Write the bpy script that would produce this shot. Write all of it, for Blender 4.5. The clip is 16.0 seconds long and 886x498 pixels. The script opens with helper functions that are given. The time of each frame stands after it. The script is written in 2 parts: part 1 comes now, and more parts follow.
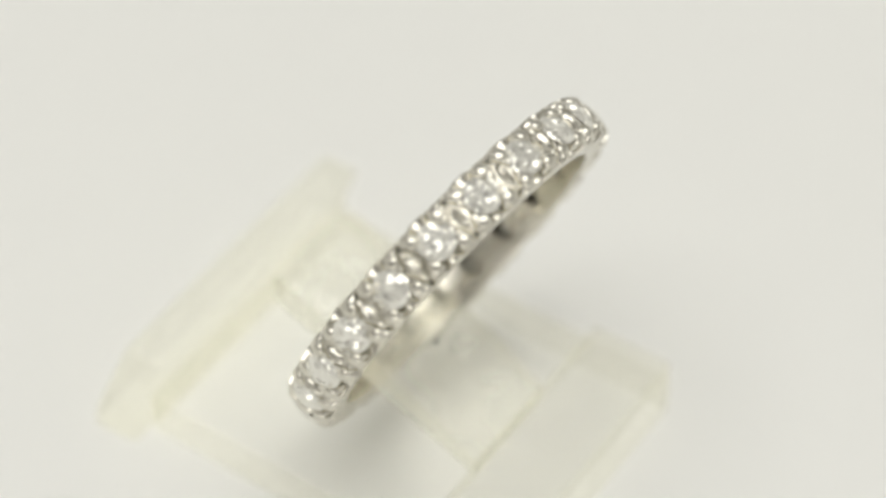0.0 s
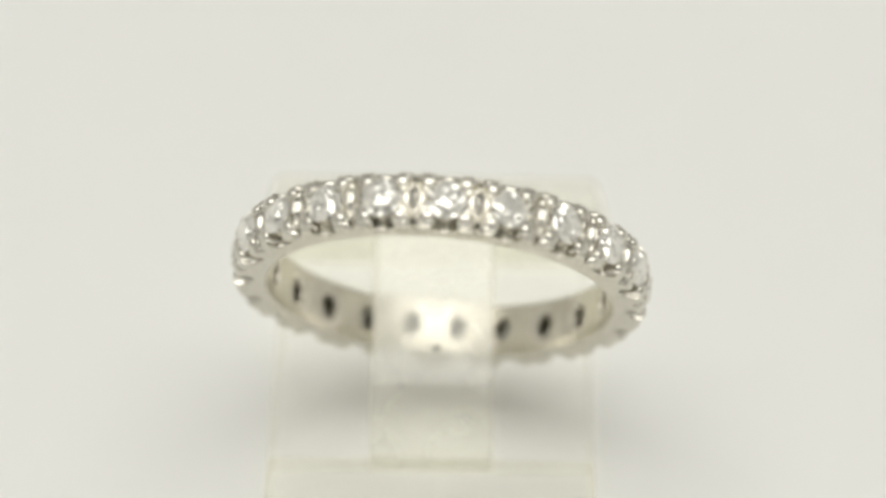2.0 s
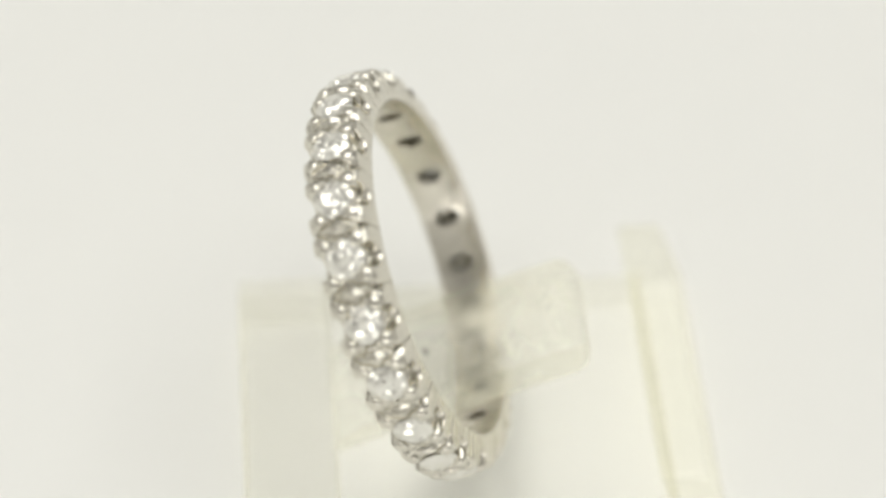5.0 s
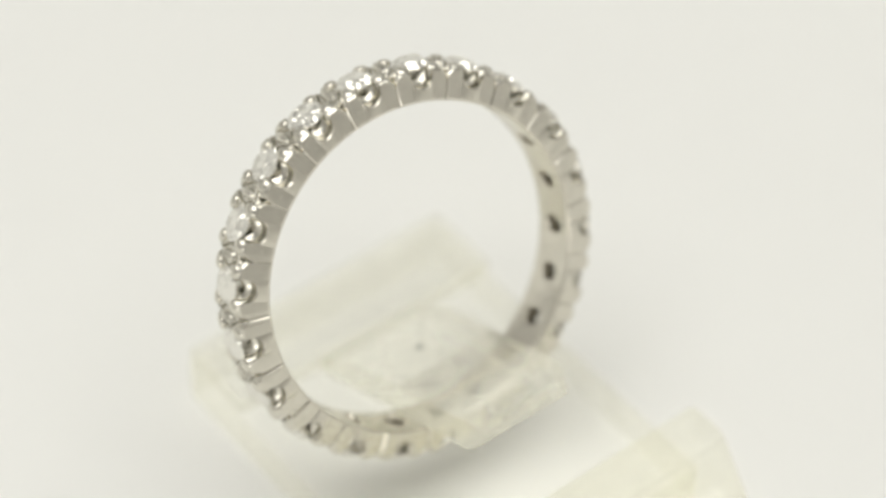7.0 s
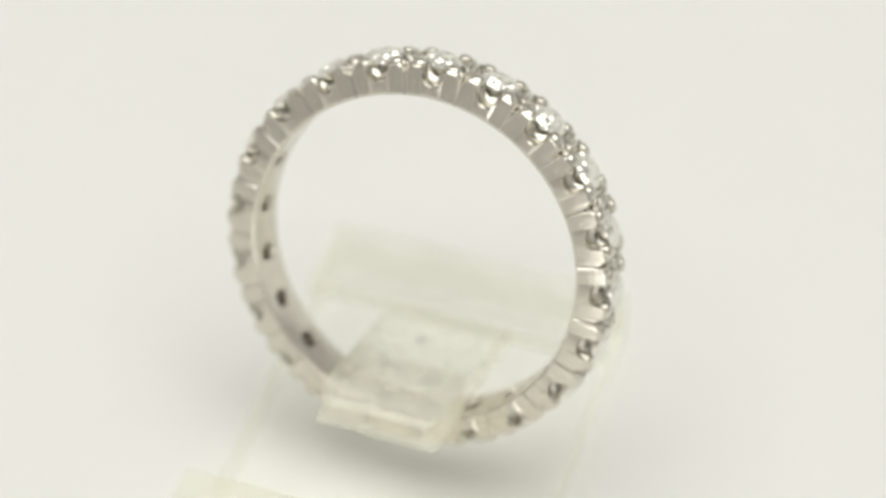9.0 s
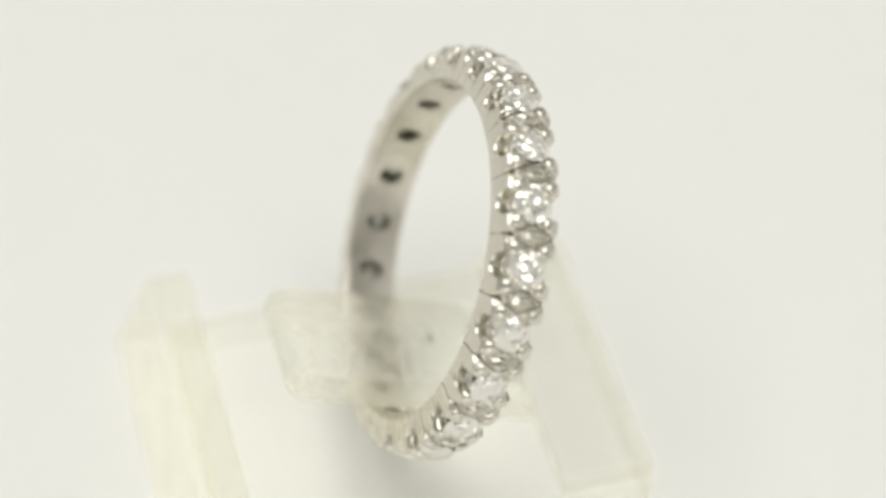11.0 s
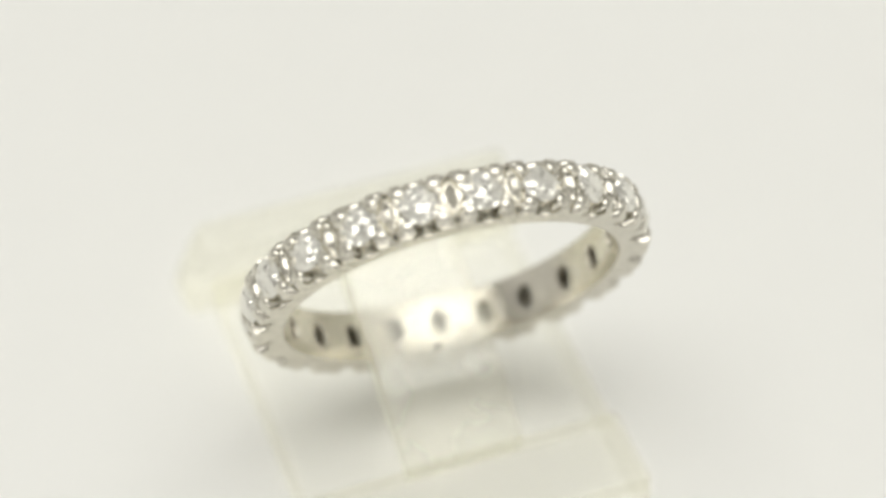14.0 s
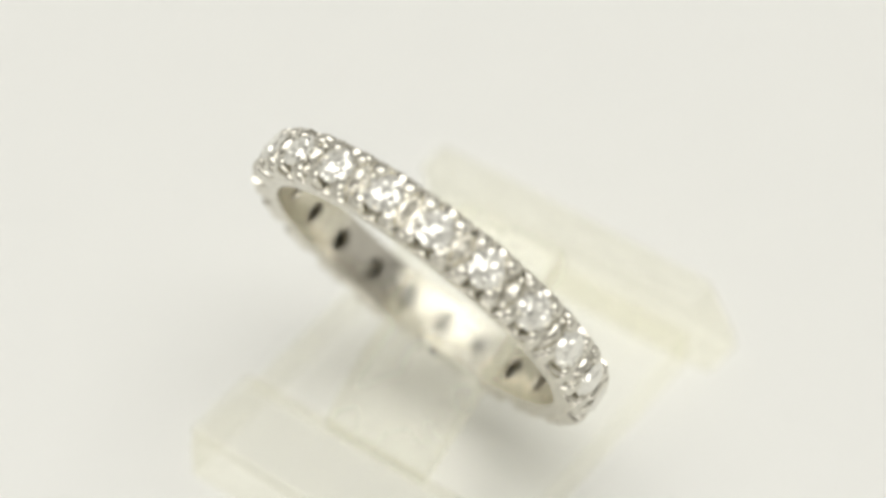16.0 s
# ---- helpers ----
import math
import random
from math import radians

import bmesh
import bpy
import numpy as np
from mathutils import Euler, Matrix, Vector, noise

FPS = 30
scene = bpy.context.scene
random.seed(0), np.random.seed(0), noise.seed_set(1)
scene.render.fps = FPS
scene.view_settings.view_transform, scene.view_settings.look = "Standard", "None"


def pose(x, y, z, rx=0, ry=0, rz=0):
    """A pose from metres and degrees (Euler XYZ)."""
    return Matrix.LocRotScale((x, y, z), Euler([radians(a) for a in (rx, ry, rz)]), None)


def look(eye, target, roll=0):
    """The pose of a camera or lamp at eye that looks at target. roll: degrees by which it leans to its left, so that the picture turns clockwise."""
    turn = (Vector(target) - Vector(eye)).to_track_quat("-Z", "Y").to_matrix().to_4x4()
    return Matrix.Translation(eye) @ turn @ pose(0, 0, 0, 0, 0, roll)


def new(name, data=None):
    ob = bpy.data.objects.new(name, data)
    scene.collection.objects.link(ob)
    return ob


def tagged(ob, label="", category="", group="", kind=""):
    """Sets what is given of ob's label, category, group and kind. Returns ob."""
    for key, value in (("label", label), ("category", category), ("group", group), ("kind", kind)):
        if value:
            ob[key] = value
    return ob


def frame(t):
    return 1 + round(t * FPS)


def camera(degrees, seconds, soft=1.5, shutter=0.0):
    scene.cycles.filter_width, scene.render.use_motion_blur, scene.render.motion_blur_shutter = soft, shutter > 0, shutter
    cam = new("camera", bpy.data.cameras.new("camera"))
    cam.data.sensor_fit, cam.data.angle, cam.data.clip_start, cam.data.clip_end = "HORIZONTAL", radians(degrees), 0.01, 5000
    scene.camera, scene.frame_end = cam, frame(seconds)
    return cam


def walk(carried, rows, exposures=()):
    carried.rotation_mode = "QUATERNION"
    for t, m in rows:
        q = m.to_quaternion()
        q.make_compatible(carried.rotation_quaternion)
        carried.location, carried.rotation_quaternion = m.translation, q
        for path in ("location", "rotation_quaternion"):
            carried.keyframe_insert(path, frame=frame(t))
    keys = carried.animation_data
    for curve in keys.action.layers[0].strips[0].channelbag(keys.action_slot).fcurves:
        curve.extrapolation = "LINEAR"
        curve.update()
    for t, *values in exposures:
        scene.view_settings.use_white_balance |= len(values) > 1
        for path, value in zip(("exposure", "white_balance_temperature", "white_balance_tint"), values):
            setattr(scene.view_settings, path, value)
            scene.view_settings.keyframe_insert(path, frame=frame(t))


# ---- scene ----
MM = 0.001
SECONDS = 16.0
LIFT = 13.1                 # height of the ring's centre above the table, mm
TILT = 22.88                # lean of the ring, degrees
SPIN = -28.24               # turn of the turntable, degrees a second
FACING = 1.834              # the time at which the stand's front faces the camera

# camera: held still in front of the turntable, looking down at the ring
cam = camera(19.88, SECONDS, soft=3.45)
ELEV = 46.30
AIM = Vector((0.698, 0.0, 1.007 + LIFT)) * MM
EYE = AIM + Vector((0, -math.cos(radians(ELEV)), math.sin(radians(ELEV)))) * 124.63 * MM
cam.data.dof.use_dof = True
cam.data.dof.focus_distance = 0.1203
cam.data.dof.aperture_fstop = 20.0
walk(cam, [(0.0, look(EYE, AIM, 0.61)), (SECONDS, look(EYE, AIM, 0.61))],
     [(0.0, 0.0), (3.2, 0.0), (4.2, 0.09), (6.3, 0.11), (9.2, 0.11), (16.0, 0.11)])

# light: a softbox overhead, a low strip lamp in front, room light
world = bpy.data.worlds.new("world")
scene.world = world
world.use_nodes = True
world.node_tree.nodes["Background"].inputs[0].default_value = (1.0, 0.97, 0.92, 1)
world.node_tree.nodes["Background"].inputs[1].default_value = 0.35


def area_lamp(name, eye, target, size_x, size_y, watts, colour):
    data = bpy.data.lights.new(name, "AREA")
    data.shape, data.size, data.size_y = "RECTANGLE", size_x, size_y
    data.energy, data.color = watts, colour
    ob = new(name, data)
    ob.matrix_world = look(eye, target)
    return ob


area_lamp("overhead_softbox", (0.0, -0.03, 0.57), (0, 0.0, 0.01), 0.72, 0.48, 2.78, (0.997, 0.988, 0.946))
area_lamp("front_strip", (0.0, -0.42, 0.045), (0, 0, 0.02), 0.26, 0.07, 0.18, (1.0, 0.985, 0.95))


# ---- materials ----
def material(name):
    m = bpy.data.materials.new(name)
    m.use_nodes = True
    t = m.node_tree
    return m, t, t.nodes["Principled BSDF"]


def node(t, kind, **values):
    n = t.nodes.new(kind)
    for key, value in values.items():
        n.inputs[key.replace("_", " ")].default_value = value
    return n


def noise_of(t, scale, detail=4.0):
    c = t.nodes.new("ShaderNodeTexCoord")
    n = node(t, "ShaderNodeTexNoise", Scale=scale, Detail=detail)
    t.links.new(c.outputs["Object"], n.inputs["Vector"])
    return n


def ramp_of(t, source, stops):
    r = t.nodes.new("ShaderNodeValToRGB")
    while len(r.color_ramp.elements) < len(stops):
        r.color_ramp.elements.new(0.5)
    for e, (at, colour) in zip(r.color_ramp.elements, stops):
        e.position, e.color = at, (*colour, 1)
    t.links.new(source, r.inputs[0])
    return r


def bump_of(t, bsdf, source, strength, distance):
    b = node(t, "ShaderNodeBump", Strength=strength, Distance=distance)
    t.links.new(source, b.inputs["Height"])
    t.links.new(b.outputs[0], bsdf.inputs["Normal"])


def paper_material():
    m, t, b = material("white_paper")
    broad = noise_of(t, 9.0)
    t.links.new(ramp_of(t, broad.outputs["Fac"], [(0.3, (0.815, 0.815, 0.79)), (0.7, (0.835, 0.835, 0.81))]).outputs[0], b.inputs["Base Color"])
    b.inputs["Roughness"].default_value = 0.75
    b.inputs["Specular IOR Level"].default_value = 0.2
    bump_of(t, b, noise_of(t, 1400.0).outputs["Fac"], 0.15, 0.0001)
    return m


def wall_material(name, low, high):
    m, t, b = material(name)
    t.links.new(ramp_of(t, noise_of(t, 3.0).outputs["Fac"], [(0.3, low), (0.7, high)]).outputs[0], b.inputs["Base Color"])
    b.inputs["Roughness"].default_value = 0.9
    return m


def gold_material(name, low, high, rough_low, rough_high, relief):
    """White gold: fine scratches and a soft change of polish."""
    m, t, b = material(name)
    b.inputs["Metallic"].default_value = 1.0
    t.links.new(ramp_of(t, noise_of(t, 900.0).outputs["Fac"], [(0.3, low), (0.7, high)]).outputs[0], b.inputs["Base Color"])
    r = ramp_of(t, noise_of(t, 2600.0).outputs["Fac"], [(0.3, (rough_low,) * 3), (0.75, (rough_high,) * 3)])
    t.links.new(r.outputs[0], b.inputs["Roughness"])
    bump_of(t, b, noise_of(t, 5200.0, 6.0).outputs["Fac"], relief, 0.00004)
    return m


def diamond_material():
    m, t, b = material("diamond")
    t.nodes.remove(b)
    g = node(t, "ShaderNodeBsdfGlass", IOR=2.42, Roughness=0.0)
    g.inputs["Color"].default_value = (1.0, 0.985, 0.94, 1)
    # white diffuse share: the stone's returned light is put into its colour
    d = t.nodes.new("ShaderNodeBsdfTranslucent")
    d.inputs["Color"].default_value = (0.97, 0.955, 0.90, 1)
    e = node(t, "ShaderNodeBsdfDiffuse", Roughness=0.3)
    e.inputs["Color"].default_value = (0.97, 0.955, 0.90, 1)
    both = node(t, "ShaderNodeMixShader", Fac=0.95)
    t.links.new(d.outputs[0], both.inputs[1])
    t.links.new(e.outputs[0], both.inputs[2])
    mix = node(t, "ShaderNodeMixShader", Fac=0.55)
    t.links.new(g.outputs[0], mix.inputs[1])
    t.links.new(both.outputs[0], mix.inputs[2])
    # sparkle: gloss cells with random tilts imitate the glints of inner facets
    polish = node(t, "ShaderNodeBsdfGlossy", Roughness=0.03, Color=(1.0, 0.985, 0.93, 1))
    place = t.nodes.new("ShaderNodeTexCoord")
    cells = node(t, "ShaderNodeTexVoronoi", Scale=3900.0)
    t.links.new(place.outputs["Object"], cells.inputs["Vector"])
    lean = t.nodes.new("ShaderNodeVectorMath")
    lean.operation = "MULTIPLY_ADD"
    lean.inputs[1].default_value, lean.inputs[2].default_value = (1.0, 1.0, 1.0), (-0.5, -0.5, -0.5)
    t.links.new(cells.outputs["Color"], lean.inputs[0])
    shape = t.nodes.new("ShaderNodeNewGeometry")
    total = t.nodes.new("ShaderNodeVectorMath")
    t.links.new(lean.outputs[0], total.inputs[0])
    t.links.new(shape.outputs["Normal"], total.inputs[1])
    unit = t.nodes.new("ShaderNodeVectorMath")
    unit.operation = "NORMALIZE"
    t.links.new(total.outputs[0], unit.inputs[0])
    t.links.new(unit.outputs[0], polish.inputs["Normal"])
    last = node(t, "ShaderNodeMixShader", Fac=0.58)
    t.links.new(mix.outputs[0], last.inputs[1])
    t.links.new(polish.outputs[0], last.inputs[2])
    t.links.new(last.outputs[0], t.nodes["Material Output"].inputs[0])
    return m


def acrylic_material(name, haze, tint, rough, bend, sheen=0.02):
    """Cast acrylic: clear, a little yellowed, with a haze of fine scuffs that catches light."""
    m, t, b = material(name)
    t.nodes.remove(b)
    clear = t.nodes.new("ShaderNodeBsdfTransparent")
    clear.inputs[0].default_value = (*tint, 1)
    bent = node(t, "ShaderNodeBsdfGlass", IOR=1.49, Roughness=rough)
    bent.inputs["Color"].default_value = (*tint, 1)
    body = node(t, "ShaderNodeMixShader", Fac=bend)
    t.links.new(clear.outputs[0], body.inputs[1])
    t.links.new(bent.outputs[0], body.inputs[2])
    scuff = node(t, "ShaderNodeBsdfDiffuse", Roughness=0.5)
    scuff.inputs["Color"].default_value = (0.95, 0.935, 0.82, 1)
    amount = ramp_of(t, noise_of(t, 260.0).outputs["Fac"], [(0.3, (haze * 0.6,) * 3), (0.75, (haze * 1.5,) * 3)])
    hazy = t.nodes.new("ShaderNodeMixShader")
    t.links.new(amount.outputs[0], hazy.inputs[0])
    t.links.new(body.outputs[0], hazy.inputs[1])
    t.links.new(scuff.outputs[0], hazy.inputs[2])
    gloss = node(t, "ShaderNodeBsdfGlossy", Roughness=0.08)
    waves = node(t, "ShaderNodeBump", Strength=0.14, Distance=0.0006)
    t.links.new(noise_of(t, 420.0, 2.0).outputs["Fac"], waves.inputs["Height"])
    t.links.new(waves.outputs[0], gloss.inputs["Normal"])
    t.links.new(waves.outputs[0], bent.inputs["Normal"])
    facing = node(t, "ShaderNodeLayerWeight", Blend=0.5)
    steep = t.nodes.new("ShaderNodeMath")
    steep.operation, steep.inputs[1].default_value = "POWER", 5.0
    t.links.new(facing.outputs["Facing"], steep.inputs[0])
    share = t.nodes.new("ShaderNodeMath")
    share.operation, share.inputs[1].default_value, share.inputs[2].default_value = "MULTIPLY_ADD", 0.4, sheen
    t.links.new(steep.outputs[0], share.inputs[0])
    coat = t.nodes.new("ShaderNodeMixShader")
    t.links.new(share.outputs[0], coat.inputs[0])
    t.links.new(hazy.outputs[0], coat.inputs[1])
    t.links.new(gloss.outputs[0], coat.inputs[2])
    t.links.new(coat.outputs[0], t.nodes["Material Output"].inputs[0])
    return m


def frosted_material(name, low, high, tone=(0.97, 0.955, 0.83)):
    """Sawn acrylic edges, which scatter; their pale yellow glow is put into the colour."""
    m, t, b = material(name)
    t.nodes.remove(b)
    clear = t.nodes.new("ShaderNodeBsdfTransparent")
    clear.inputs[0].default_value = (0.998, 0.996, 0.97, 1)
    through_light = t.nodes.new("ShaderNodeBsdfTranslucent")
    through_light.inputs["Color"].default_value = (*tone, 1)
    skin = node(t, "ShaderNodeBsdfDiffuse", Roughness=0.5)
    skin.inputs["Color"].default_value = (*tone, 1)
    both = node(t, "ShaderNodeMixShader", Fac=0.45)
    t.links.new(through_light.outputs[0], both.inputs[1])
    t.links.new(skin.outputs[0], both.inputs[2])
    mix = t.nodes.new("ShaderNodeMixShader")
    amount = ramp_of(t, noise_of(t, 300.0).outputs["Fac"], [(0.3, (low,) * 3), (0.75, (high,) * 3)])
    t.links.new(amount.outputs[0], mix.inputs[0])
    t.links.new(clear.outputs[0], mix.inputs[1])
    t.links.new(both.outputs[0], mix.inputs[2])
    t.links.new(mix.outputs[0], t.nodes["Material Output"].inputs[0])
    return m


PAPER = paper_material()
WALL = wall_material("painted_wall", (0.78, 0.775, 0.76), (0.82, 0.815, 0.80))
CEILING = wall_material("painted_ceiling", (0.40, 0.395, 0.385), (0.45, 0.445, 0.435))
GOLD = gold_material("white_gold", (0.66, 0.63, 0.555), (0.73, 0.70, 0.625), 0.19, 0.28, 0.05)
# same gold a trace lighter: crown and claws' brighter look put into colour
GOLD_BRIGHT = gold_material("lit_white_gold", (0.66, 0.635, 0.565), (0.73, 0.705, 0.635), 0.20, 0.28, 0.03)
# darker gold for the bores: the drill holes' shade is put into the colour
GOLD_BORE = gold_material("shaded_bore_gold", (0.38, 0.35, 0.29), (0.48, 0.45, 0.38), 0.35, 0.5, 0.1)
DIAMOND = diamond_material()
ACRYLIC = acrylic_material("clear_acrylic", 0.006, (0.997, 0.996, 0.985), 0.06, 0.04)
ACRYLIC_EDGE = acrylic_material("hazy_acrylic", 0.030, (0.998, 0.996, 0.968), 0.25, 0.04)
ACRYLIC_TONGUE = acrylic_material("polished_acrylic", 0.022, (0.997, 0.996, 0.98), 0.06, 0.5, 0.04)
FROST = frosted_material("frosted_acrylic_edge", 0.13, 0.26)
FROST_TONGUE = frosted_material("frosted_tongue_edge", 0.16, 0.26)
# pale scatter added under the tongue, veiling the ring's bright reflection beneath
VEIL_UNDER = frosted_material("veiling_acrylic_underside", 0.20, 0.34, (0.97, 0.965, 0.91))
SPECK, _t, _b = material("dark_grit")
_b.inputs["Base Color"].default_value = (0.06, 0.055, 0.05, 1)


# ---- building helpers ----
def finish(name, bm, mat, smooth=None):
    """A mesh, drawn in millimetres, turned into metres."""
    bmesh.ops.recalc_face_normals(bm, faces=bm.faces[:])
    bmesh.ops.scale(bm, vec=(MM, MM, MM), verts=bm.verts[:])
    data = bpy.data.meshes.new(name)
    bm.to_mesh(data)
    bm.free()
    data.materials.append(mat)
    if smooth is not None:
        data.set_sharp_from_angle(angle=radians(smooth))
        data.shade_smooth() if smooth >= 180 else None
    return data


def part(name, data, parent, label="", m=None):
    ob = new(name, data)
    ob.parent = parent
    if m is not None:
        ob.matrix_basis = m
    return tagged(ob, label)


def box_bm(x0, x1, y0, y1, z0, z1, bevel=0.0, segments=3):
    bm = bmesh.new()
    bmesh.ops.create_cube(bm, size=1)
    for v in bm.verts:
        v.co = ((x0 + x1) / 2 + v.co.x * (x1 - x0), (y0 + y1) / 2 + v.co.y * (y1 - y0), (z0 + z1) / 2 + v.co.z * (z1 - z0))
    if bevel:
        bmesh.ops.bevel(bm, geom=bm.edges[:], offset=bevel, segments=segments, affect="EDGES", profile=0.5)
    return bm


def prism_bm(outline, x0, x1, bevel=0.0, taper=None):
    """A side outline (y, z) drawn out across the width; taper gives each outline point its own half width."""
    bm = bmesh.new()
    wide = taper or [None] * len(outline)
    left = [bm.verts.new((x0 if w is None else -w, y, z)) for (y, z), w in zip(outline, wide)]
    right = [bm.verts.new((x1 if w is None else w, y, z)) for (y, z), w in zip(outline, wide)]
    n = len(outline)
    bm.faces.new(left)
    bm.faces.new(right[::-1])
    for i in range(n):
        bm.faces.new((left[i], left[(i + 1) % n], right[(i + 1) % n], right[i]))
    bmesh.ops.recalc_face_normals(bm, faces=bm.faces[:])
    if bevel:
        sharp = [e for e in bm.edges if e.calc_face_angle(0) > radians(35)]
        bmesh.ops.bevel(bm, geom=sharp, offset=bevel, segments=3, affect="EDGES", profile=0.5)
    return bm


# ---- paper-covered table; unseen plain walls and ceiling added for bounce and reflections ----
def setting():
    def slab(name, lo, hi, mat, label):
        bm = box_bm(lo[0] / MM, hi[0] / MM, lo[1] / MM, hi[1] / MM, lo[2] / MM, hi[2] / MM)
        return tagged(new(name, finish(name, bm, mat)), label, kind="structure")
    slab("table_top", (-0.55, -0.55, -0.03), (0.55, 0.55, 0.0), PAPER, "plain white matte paper-covered table top")
    slab("wall_north", (-0.6, 0.55, -0.03), (0.6, 0.6, 0.7), WALL, "unseen plain white wall, added for bounce light")
    slab("wall_south", (-0.6, -0.6, -0.03), (0.6, -0.55, 0.7), WALL, "unseen plain white wall, added for bounce light")
    slab("wall_east", (0.55, -0.55, -0.03), (0.6, 0.55, 0.7), WALL, "unseen plain white wall, added for bounce light")
    slab("wall_west", (-0.6, -0.55, -0.03), (-0.55, 0.55, 0.7), WALL, "unseen plain white wall, added for bounce light")
    slab("ceiling", (-0.6, -0.6, 0.7), (0.6, 0.6, 0.75), CEILING, "unseen plain pale grey ceiling, added for dim reflections")


# ---- the acrylic stand ----
BASE_TOP = 2.75
SHEET = 1.85                # thickness of the upper sheet
FREE = 6.4                  # reach of the tongue past the ring's middle


def frost_edges(data, limit, finish_mat=FROST):
    """Gives the upright cut faces of an acrylic piece their sawn finish."""
    data.materials.append(finish_mat)
    for f in data.polygons:
        if abs(f.normal.z) < limit:
            f.material_index = 1
    return data


def ring_stand():
    stand = tagged(new("ring_stand"), "clear slightly yellowed acrylic ring stand on white table", "ring stand")
    part("base", frost_edges(finish("base", box_bm(-8.4, 8.4, -9.75, 12.16, 0.02, BASE_TOP, 0.25), ACRYLIC), 0.9), stand)
    # end lip: leans in towards the ring and narrows upwards
    lip = prism_bm([(12.2, 0.02), (15.0, 0.02), (14.85, 1.2), (13.15, 6.3), (10.75, 6.3), (12.2, 3.0)], 0, 0, 0.35, [9.8, 10.0, 9.9, 8.8, 8.8, 9.4])
    part("end_lip", frost_edges(finish("end_lip", lip, ACRYLIC_EDGE), 0.45), stand, "sloping hazy yellowish acrylic end lip")
    # upper sheet: lies full width on the front of the base, then rises as a narrow tongue through the ring
    part("front_sheet", frost_edges(finish("front_sheet", box_bm(-8.35, 8.35, -9.7, -4.9, BASE_TOP + 0.02, BASE_TOP + 1.2, 0.3), ACRYLIC), 0.9), stand)
    lean = radians(TILT)
    up, out = (-math.sin(lean), math.cos(lean)), (math.cos(lean), math.sin(lean))

    def along(reach, height):
        return (-0.643 + reach * out[0] + height * up[0], LIFT + reach * out[1] + height * up[1])
    high, low = -5.87, -5.87 - SHEET
    mid, half = (high + low) / 2, SHEET / 2
    turns = [math.pi * k / 12 for k in range(13)]
    nose = [along(FREE - 0.95 + 0.95 * math.sin(a), mid + half * math.cos(a)) for a in turns]
    outline = [(-4.88, BASE_TOP + 0.05), (-4.88, BASE_TOP + 1.15)] + [along(-3.9, high + 0.04), along(-3.0, high), along(FREE - 1.4, high)] + nose
    outline += [along(FREE - 1.4, low), along(-2.2, low), along(-3.0, low - 0.05)]
    widths = [3.15] * 5 + [3.12 - 0.6 * math.sin(a) ** 3 for a in turns] + [3.15] * 3
    tongue = prism_bm(outline, 0, 0, 0.12, widths)
    data = frost_edges(finish("tongue", tongue, ACRYLIC_TONGUE), 0.5, FROST_TONGUE)
    data.materials.append(VEIL_UNDER)
    for f in data.polygons:
        if f.normal.z < -0.5:
            f.material_index = 2
    part("tongue", data, stand, "acrylic tongue with a rounded free end")
    # the clear panes let the light through to the paper
    for piece in stand.children:
        piece.visible_shadow = False
    return stand


# ---- the ring ----
STONES = 21
R_IN, R_CROWN, HALF, CROWN_HALF = 8.5, 10.08, 1.40, 1.345
STONE_R = 0.96
R_GIRDLE = 10.07
LEAN_OUT = -0.09            # the crown sits a little off the middle of the band, mm


def joint_turn(k):
    """Angle of the joint before link k; the links are a little narrower at the foot of the ring."""
    u = 2 * math.pi * k / STONES
    return (95.32 + 360 / STONES * k + 0.549 * (math.cos(u) - 1) + 1.382 * math.sin(u)
            - 0.403 * (math.cos(2 * u) - 1) - 0.706 * math.sin(2 * u))


def ease(x):
    x = min(max(x, 0.0), 1.0)
    return x * x * (3 - 2 * x)


def crown_height(a, s, edge):
    """Radius of the setting's outer surface at arc a and offset s (mm from the stone's middle)."""
    d, side, u = math.hypot(a, s), abs(s), edge - abs(a)
    # shoulders that carry the claws, falling gently to a rounded edge
    r = 10.00 - 0.05 * ease((side - 0.55) / 0.5) - 0.06 * ease((side - 1.22) / 0.12)
    # lozenge between two stones, cut out by four bright-cut grooves round a leaf-shaped bead
    lozenge = u / 0.56 + side / 1.14
    leaf = math.hypot(u / 0.27, s / 0.62)
    if lozenge < 1.16:
        r = 10.05 - 0.19 * ease(1 - abs(lozenge - 0.98) / 0.18)
        if lozenge < 0.98:
            r = min(r, 9.96)
        if leaf < 1:
            r = max(r, 9.95 + 0.27 * math.sqrt(1 - leaf * leaf))
    # seat under the stone
    if d < STONE_R + 0.10:
        r = min(r, 9.06 + 0.98 * max(0.0, (d - 0.42) / (STONE_R - 0.34)))
    # flanks: a deep round notch beside the stone, a fork at the joint
    w = ease((side - 0.66) / 0.16)
    n = abs(a) / 0.64
    if n < 1:
        r = min(r, r * (1 - w) + (9.86 - 0.66 * math.sqrt(1 - n * n)) * w)
    v = u / 0.34
    if v < 1:
        r -= 0.30 * (1 - v) * ease((side - 0.95) / 0.2)
    return r + 0.13 * ease((r - 9.4) / 0.4)


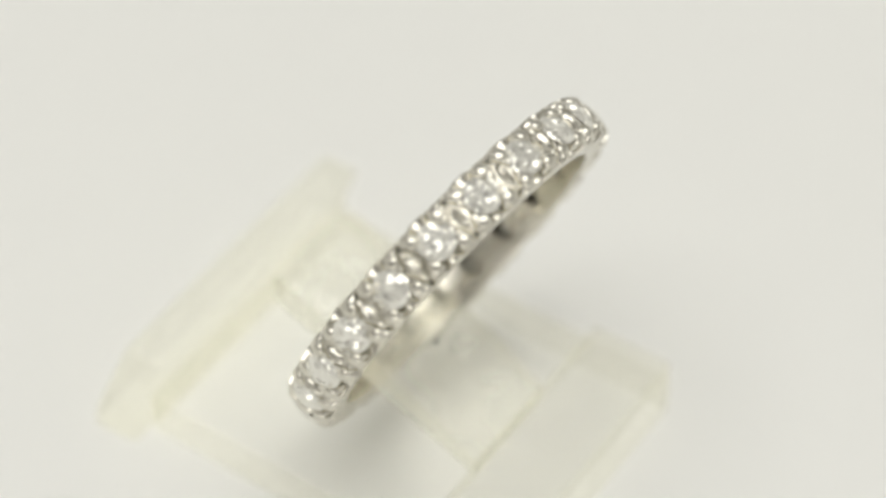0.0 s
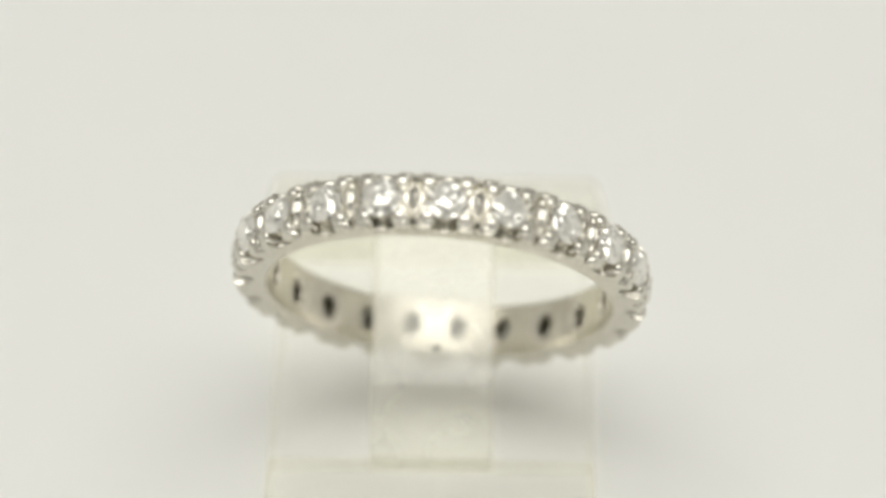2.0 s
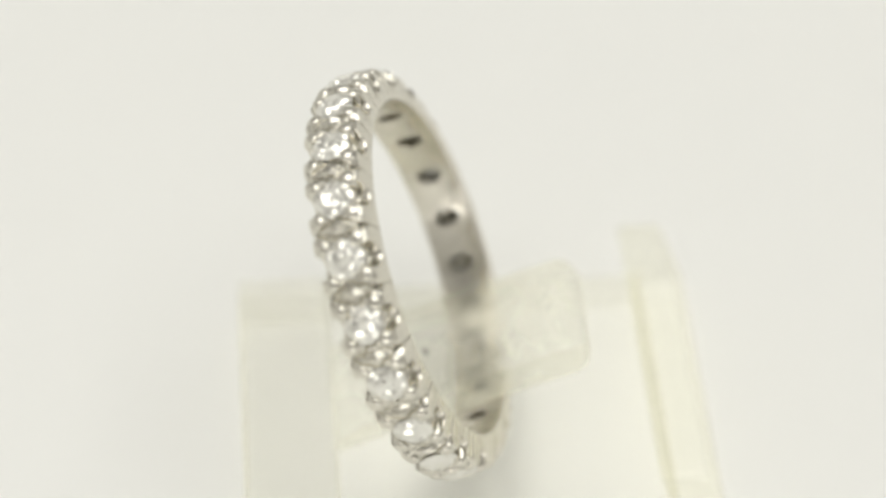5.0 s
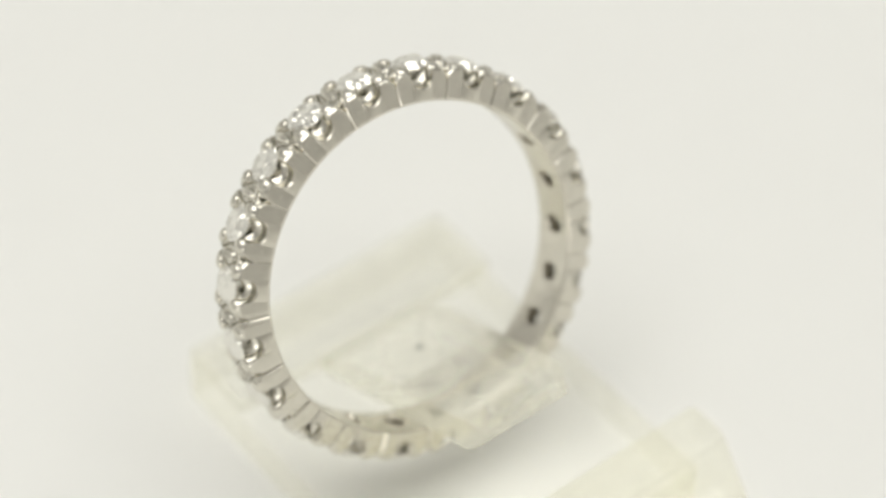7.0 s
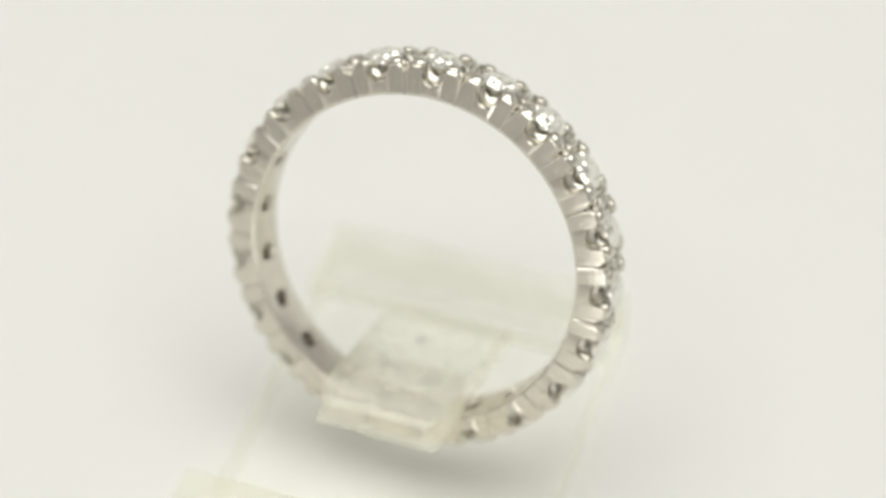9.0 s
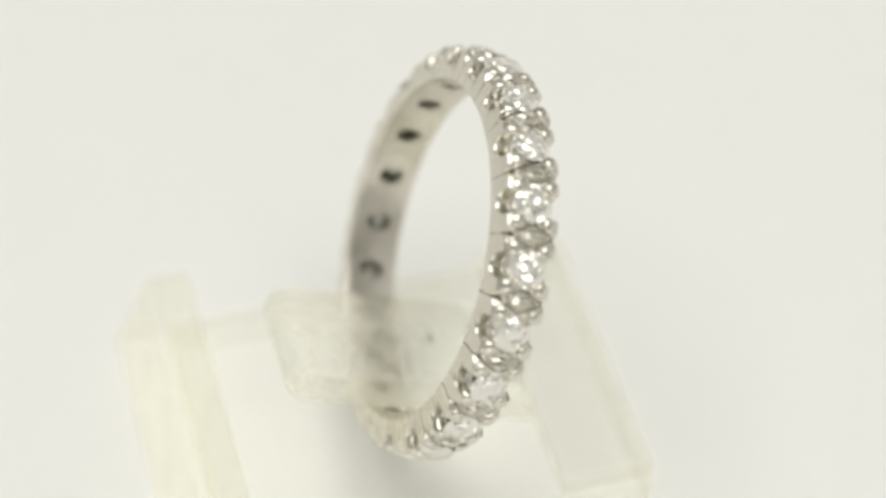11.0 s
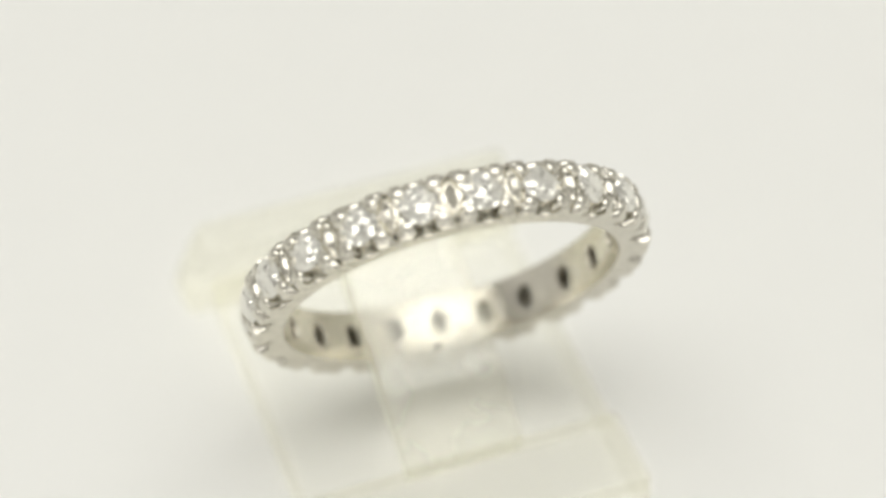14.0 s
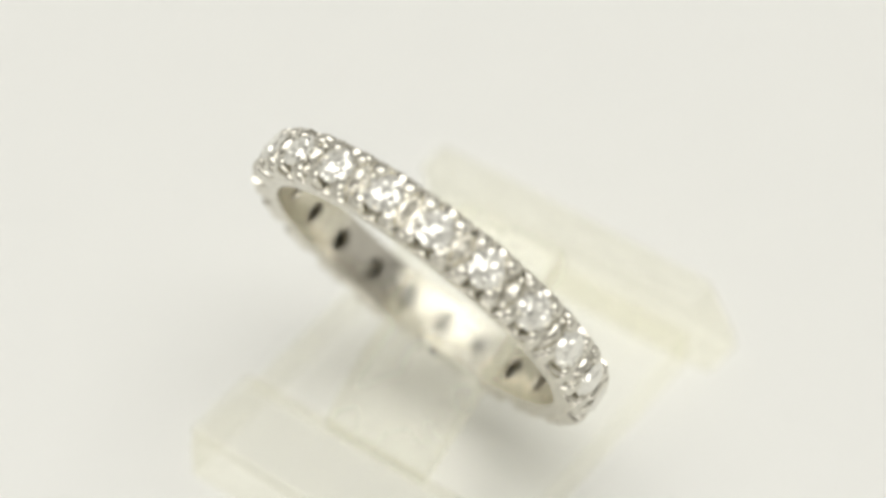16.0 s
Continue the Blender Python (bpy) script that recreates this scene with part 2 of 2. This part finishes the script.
def link_mesh(step):
    """One of the links of the band: bored inside, notched outside, with a fine joint at its ends."""
    bm = bmesh.new()
    half_angle = step / 2 - 0.0006
    na, edge = 74, R_CROWN * step / 2
    ss = [-CROWN_HALF, -CROWN_HALF + 0.04]
    ss += [-CROWN_HALF + 0.04 + (2 * CROWN_HALF - 0.08) * k / 62 for k in range(1, 62)] + [CROWN_HALF - 0.04, CROWN_HALF]
    grid = []
    qs = [-1.0, -0.95] + [-0.95 + 1.90 * k / (na - 2) for k in range(1, na - 2)] + [0.95, 1.0]
    for i in range(na + 1):
        q = qs[i]
        row = []
        for s in ss:
            r = crown_height(q * edge, s, edge)
            if abs(s) == CROWN_HALF:
                r -= 0.015
            if abs(q) == 1:
                r -= 0.06
            f = q * half_angle
            tuck = 1 - 0.06 * (abs(q) == 1 and abs(s) > 0.6)
            slim = 0.09 * max(s, 0) * ease((r - 9.1) / 0.8)
            row.append(bm.verts.new((r * math.sin(f), s * tuck - slim + LEAN_OUT * ease((r - 9.1) / 0.8), r * math.cos(f))))
        grid.append(row)
    n, crown = len(ss), []
    for i in range(na):
        for j in range(n - 1):
            mid = (qs[i] + qs[i + 1]) / 2 * edge
            if math.hypot(mid, (ss[j] + ss[j + 1]) / 2) > 0.42:
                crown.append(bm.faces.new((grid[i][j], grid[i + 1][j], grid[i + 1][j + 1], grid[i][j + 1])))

    def at(r, f, s):
        return bm.verts.new((r * math.sin(f), s, r * math.cos(f)))
    # flanks, with a rounded inner edge and a shallow joint groove
    fr = [q * half_angle for q in qs]
    sunk = [0.055 * (abs(q) == 1) for q in qs]
    round_edge = [(0.0, 0.11), (0.01, 0.07), (0.035, 0.03), (0.075, 0.008), (0.12, 0.0), (0.17, 0.0)]
    rims = {}
    for side, j in ((-1, 0), (1, n - 1)):
        top = []
        for i, (f, h) in enumerate(zip(fr, sunk)):
            r = math.hypot(grid[i][j].co.x, grid[i][j].co.z) - 0.055
            top.append(at(r, f, side * (HALF - h) + (LEAN_OUT - 0.12 * (side > 0)) * ease((r - 9.1) / 0.8)))
        loops = [[at(R_IN + up, f, side * (HALF - back - h * (up > 0.1))) for f, h in zip(fr, sunk)] for up, back in round_edge[::-1]]
        for i in range(na):
            bm.faces.new((grid[i][j], grid[i + 1][j], top[i + 1], top[i]))
            for one, two in zip([top] + loops, loops):
                bm.faces.new((one[i], one[i + 1], two[i + 1], two[i]))
        rims[side] = loops[-1]
        for i in (0, na):
            rims[(side, i)] = [top[i]] + [loop[i] for loop in loops]
    for i in (0, na):
        bm.faces.new(rims[(-1, i)][::-1] + grid[i] + rims[(1, i)])
    # bore: oval drill hole to the stone
    perimeter = rims[-1] + rims[1][::-1]
    m = len(perimeter)
    hole, lip, deep = [], [], []
    for v in perimeter:
        f = math.atan2(v.co.x, v.co.z)
        g = math.copysign(math.pi / 2 * (1 - 0.98 * f / half_angle), v.co.y)
        hole.append(at(R_IN, 0.45 * math.cos(g) / R_IN, 0.68 * math.sin(g)))
        lip.append(at(R_IN + 0.05, 0.42 * math.cos(g) / R_IN, 0.64 * math.sin(g)))
        deep.append(at(9.07, 0.42 * math.cos(g) / 9.07, 0.56 * math.sin(g)))
    bored = []
    for k in range(m):
        k2 = (k + 1) % m
        bm.faces.new((perimeter[k], perimeter[k2], hole[k2], hole[k]))
        bm.faces.new((hole[k], hole[k2], lip[k2], lip[k]))
        bored.append(bm.faces.new((lip[k], lip[k2], deep[k2], deep[k])))
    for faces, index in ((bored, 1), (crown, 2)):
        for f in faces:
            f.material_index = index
    data = finish("band_link", bm, GOLD, 32)
    data.materials.append(GOLD_BORE)
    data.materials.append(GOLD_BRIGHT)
    return data


def prong_mesh():
    """A claw: a short round post with a domed head, bent over the stone."""
    bm = bmesh.new()
    rows = [(9.35, 0.38, 0.34, -0.08), (9.86, 0.39, 0.345, -0.05), (10.04, 0.385, 0.34, -0.01), (10.13, 0.36, 0.315, 0.02), (10.20, 0.31, 0.27, 0.05), (10.245, 0.24, 0.205, 0.07), (10.27, 0.15, 0.13, 0.08), (10.28, 0.05, 0.05, 0.085)]
    n, loops = 16, []
    for z, rx, ry, lean in rows:
        loops.append([bm.verts.new((rx * math.cos(2 * math.pi * k / n), lean + ry * math.sin(2 * math.pi * k / n), z)) for k in range(n)])
    for a, b in zip(loops, loops[1:]):
        for k in range(n):
            bm.faces.new((a[k], a[(k + 1) % n], b[(k + 1) % n], b[k]))
    bm.faces.new(loops[-1])
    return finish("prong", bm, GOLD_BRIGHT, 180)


def diamond_mesh():
    """A round brilliant: table, star, bezel and girdle facets, pavilion."""
    bm = bmesh.new()

    def circle(n, r, z, turn=0.0):
        return [bm.verts.new((r * STONE_R * math.cos(2 * math.pi * (k + turn) / n), r * STONE_R * math.sin(2 * math.pi * (k + turn) / n), z * STONE_R)) for k in range(n)]
    table = circle(8, 0.55, 0.31)
    star = circle(8, 0.77, 0.185, 0.5)
    upper = circle(16, 1.0, 0.025)
    lower = circle(16, 1.0, -0.025)
    waist = circle(8, 0.44, -0.52, 0.5)
    culet = bm.verts.new((0, 0, -0.88 * STONE_R))
    bm.faces.new(table)
    for k in range(8):
        k2, u = (k + 1) % 8, 2 * k
        bm.faces.new((table[k], table[k2], star[k]))
        bm.faces.new((star[k], table[k2], star[k2], upper[(u + 2) % 16]))
        bm.faces.new((star[k], upper[u], upper[u + 1]))
        bm.faces.new((star[k], upper[u + 1], upper[(u + 2) % 16]))
        bm.faces.new((waist[k], lower[u + 1], lower[u]))
        bm.faces.new((waist[k], lower[(u + 2) % 16], lower[u + 1]))
        bm.faces.new((waist[k], culet, waist[k2], lower[(u + 2) % 16]))
    for k in range(16):
        bm.faces.new((upper[k], lower[k], lower[(k + 1) % 16], upper[(k + 1) % 16]))
    return finish("diamond", bm, DIAMOND)


def eternity_ring():
    ring = tagged(new("eternity_ring"), "white gold eternity ring set with round diamonds, leaning on acrylic stand", "ring")
    prong_data, stone_data = prong_mesh(), diamond_mesh()
    rng = random.Random(7)
    for k in range(STONES):
        first, last = joint_turn(k), joint_turn(k + 1)
        link = part("band_link", link_mesh(radians(last - first)), ring, m=pose(0, 0, 0, 0, 90 - (first + last) / 2, 0))
        reach = (last - first) / 360 * STONES * 0.86
        for a, s in ((-1, -1), (-1, 1), (1, -1), (1, 1)):
            turned = (180 if s > 0 else 0) + rng.uniform(-14, 14)
            m = pose(0, ((0.83 if s > 0 else -0.92) + LEAN_OUT + rng.uniform(-0.03, 0.03)) * MM, rng.uniform(-0.03, 0.02) * MM, 0, math.degrees(a * (reach + rng.uniform(-0.03, 0.03)) / 9.9), 0) @ pose(0, 0, 0, 0, 0, turned)
            part("prong", prong_data, link, m=m)
        tip = pose(0, LEAN_OUT * MM, R_GIRDLE * MM, rng.uniform(-7, 7), rng.uniform(-7, 7), rng.uniform(0, 45))
        part("diamond", stone_data, link, "clear round brilliant diamond", m=tip)
    return ring


def grit():
    bm = bmesh.new()
    bmesh.ops.create_icosphere(bm, subdivisions=1, radius=0.17)
    for v in bm.verts:
        v.co = (v.co.x * (1.5 + 0.3 * math.sin(9 * v.co.y)), v.co.y * 0.8, v.co.z * 0.35)
    return tagged(new("dirt_speck", finish("dirt_speck", bm, SPECK)), "tiny dark dirt speck on the acrylic tongue", "speck")


setting()
STAND = ring_stand()
RING = eternity_ring()
GRIT = grit()


# ---- the turntable's turn ----
def motions():
    def rows(m):
        times = [0.5 * k for k in range(33)]
        return [(t, pose(0, 0, 0, 0, 0, SPIN * (t - FACING)) @ m) for t in times]
    walk(STAND, rows(pose(0.20 * MM, 0, 0, 0, 0, 4.35)))
    walk(RING, rows(pose(0.672 * MM, -0.643 * MM, LIFT * MM, TILT, 0, 0)))
    walk(GRIT, rows(pose(0.449 * MM, -0.175 * MM, 6.96 * MM, TILT, 0, 25)))


motions()
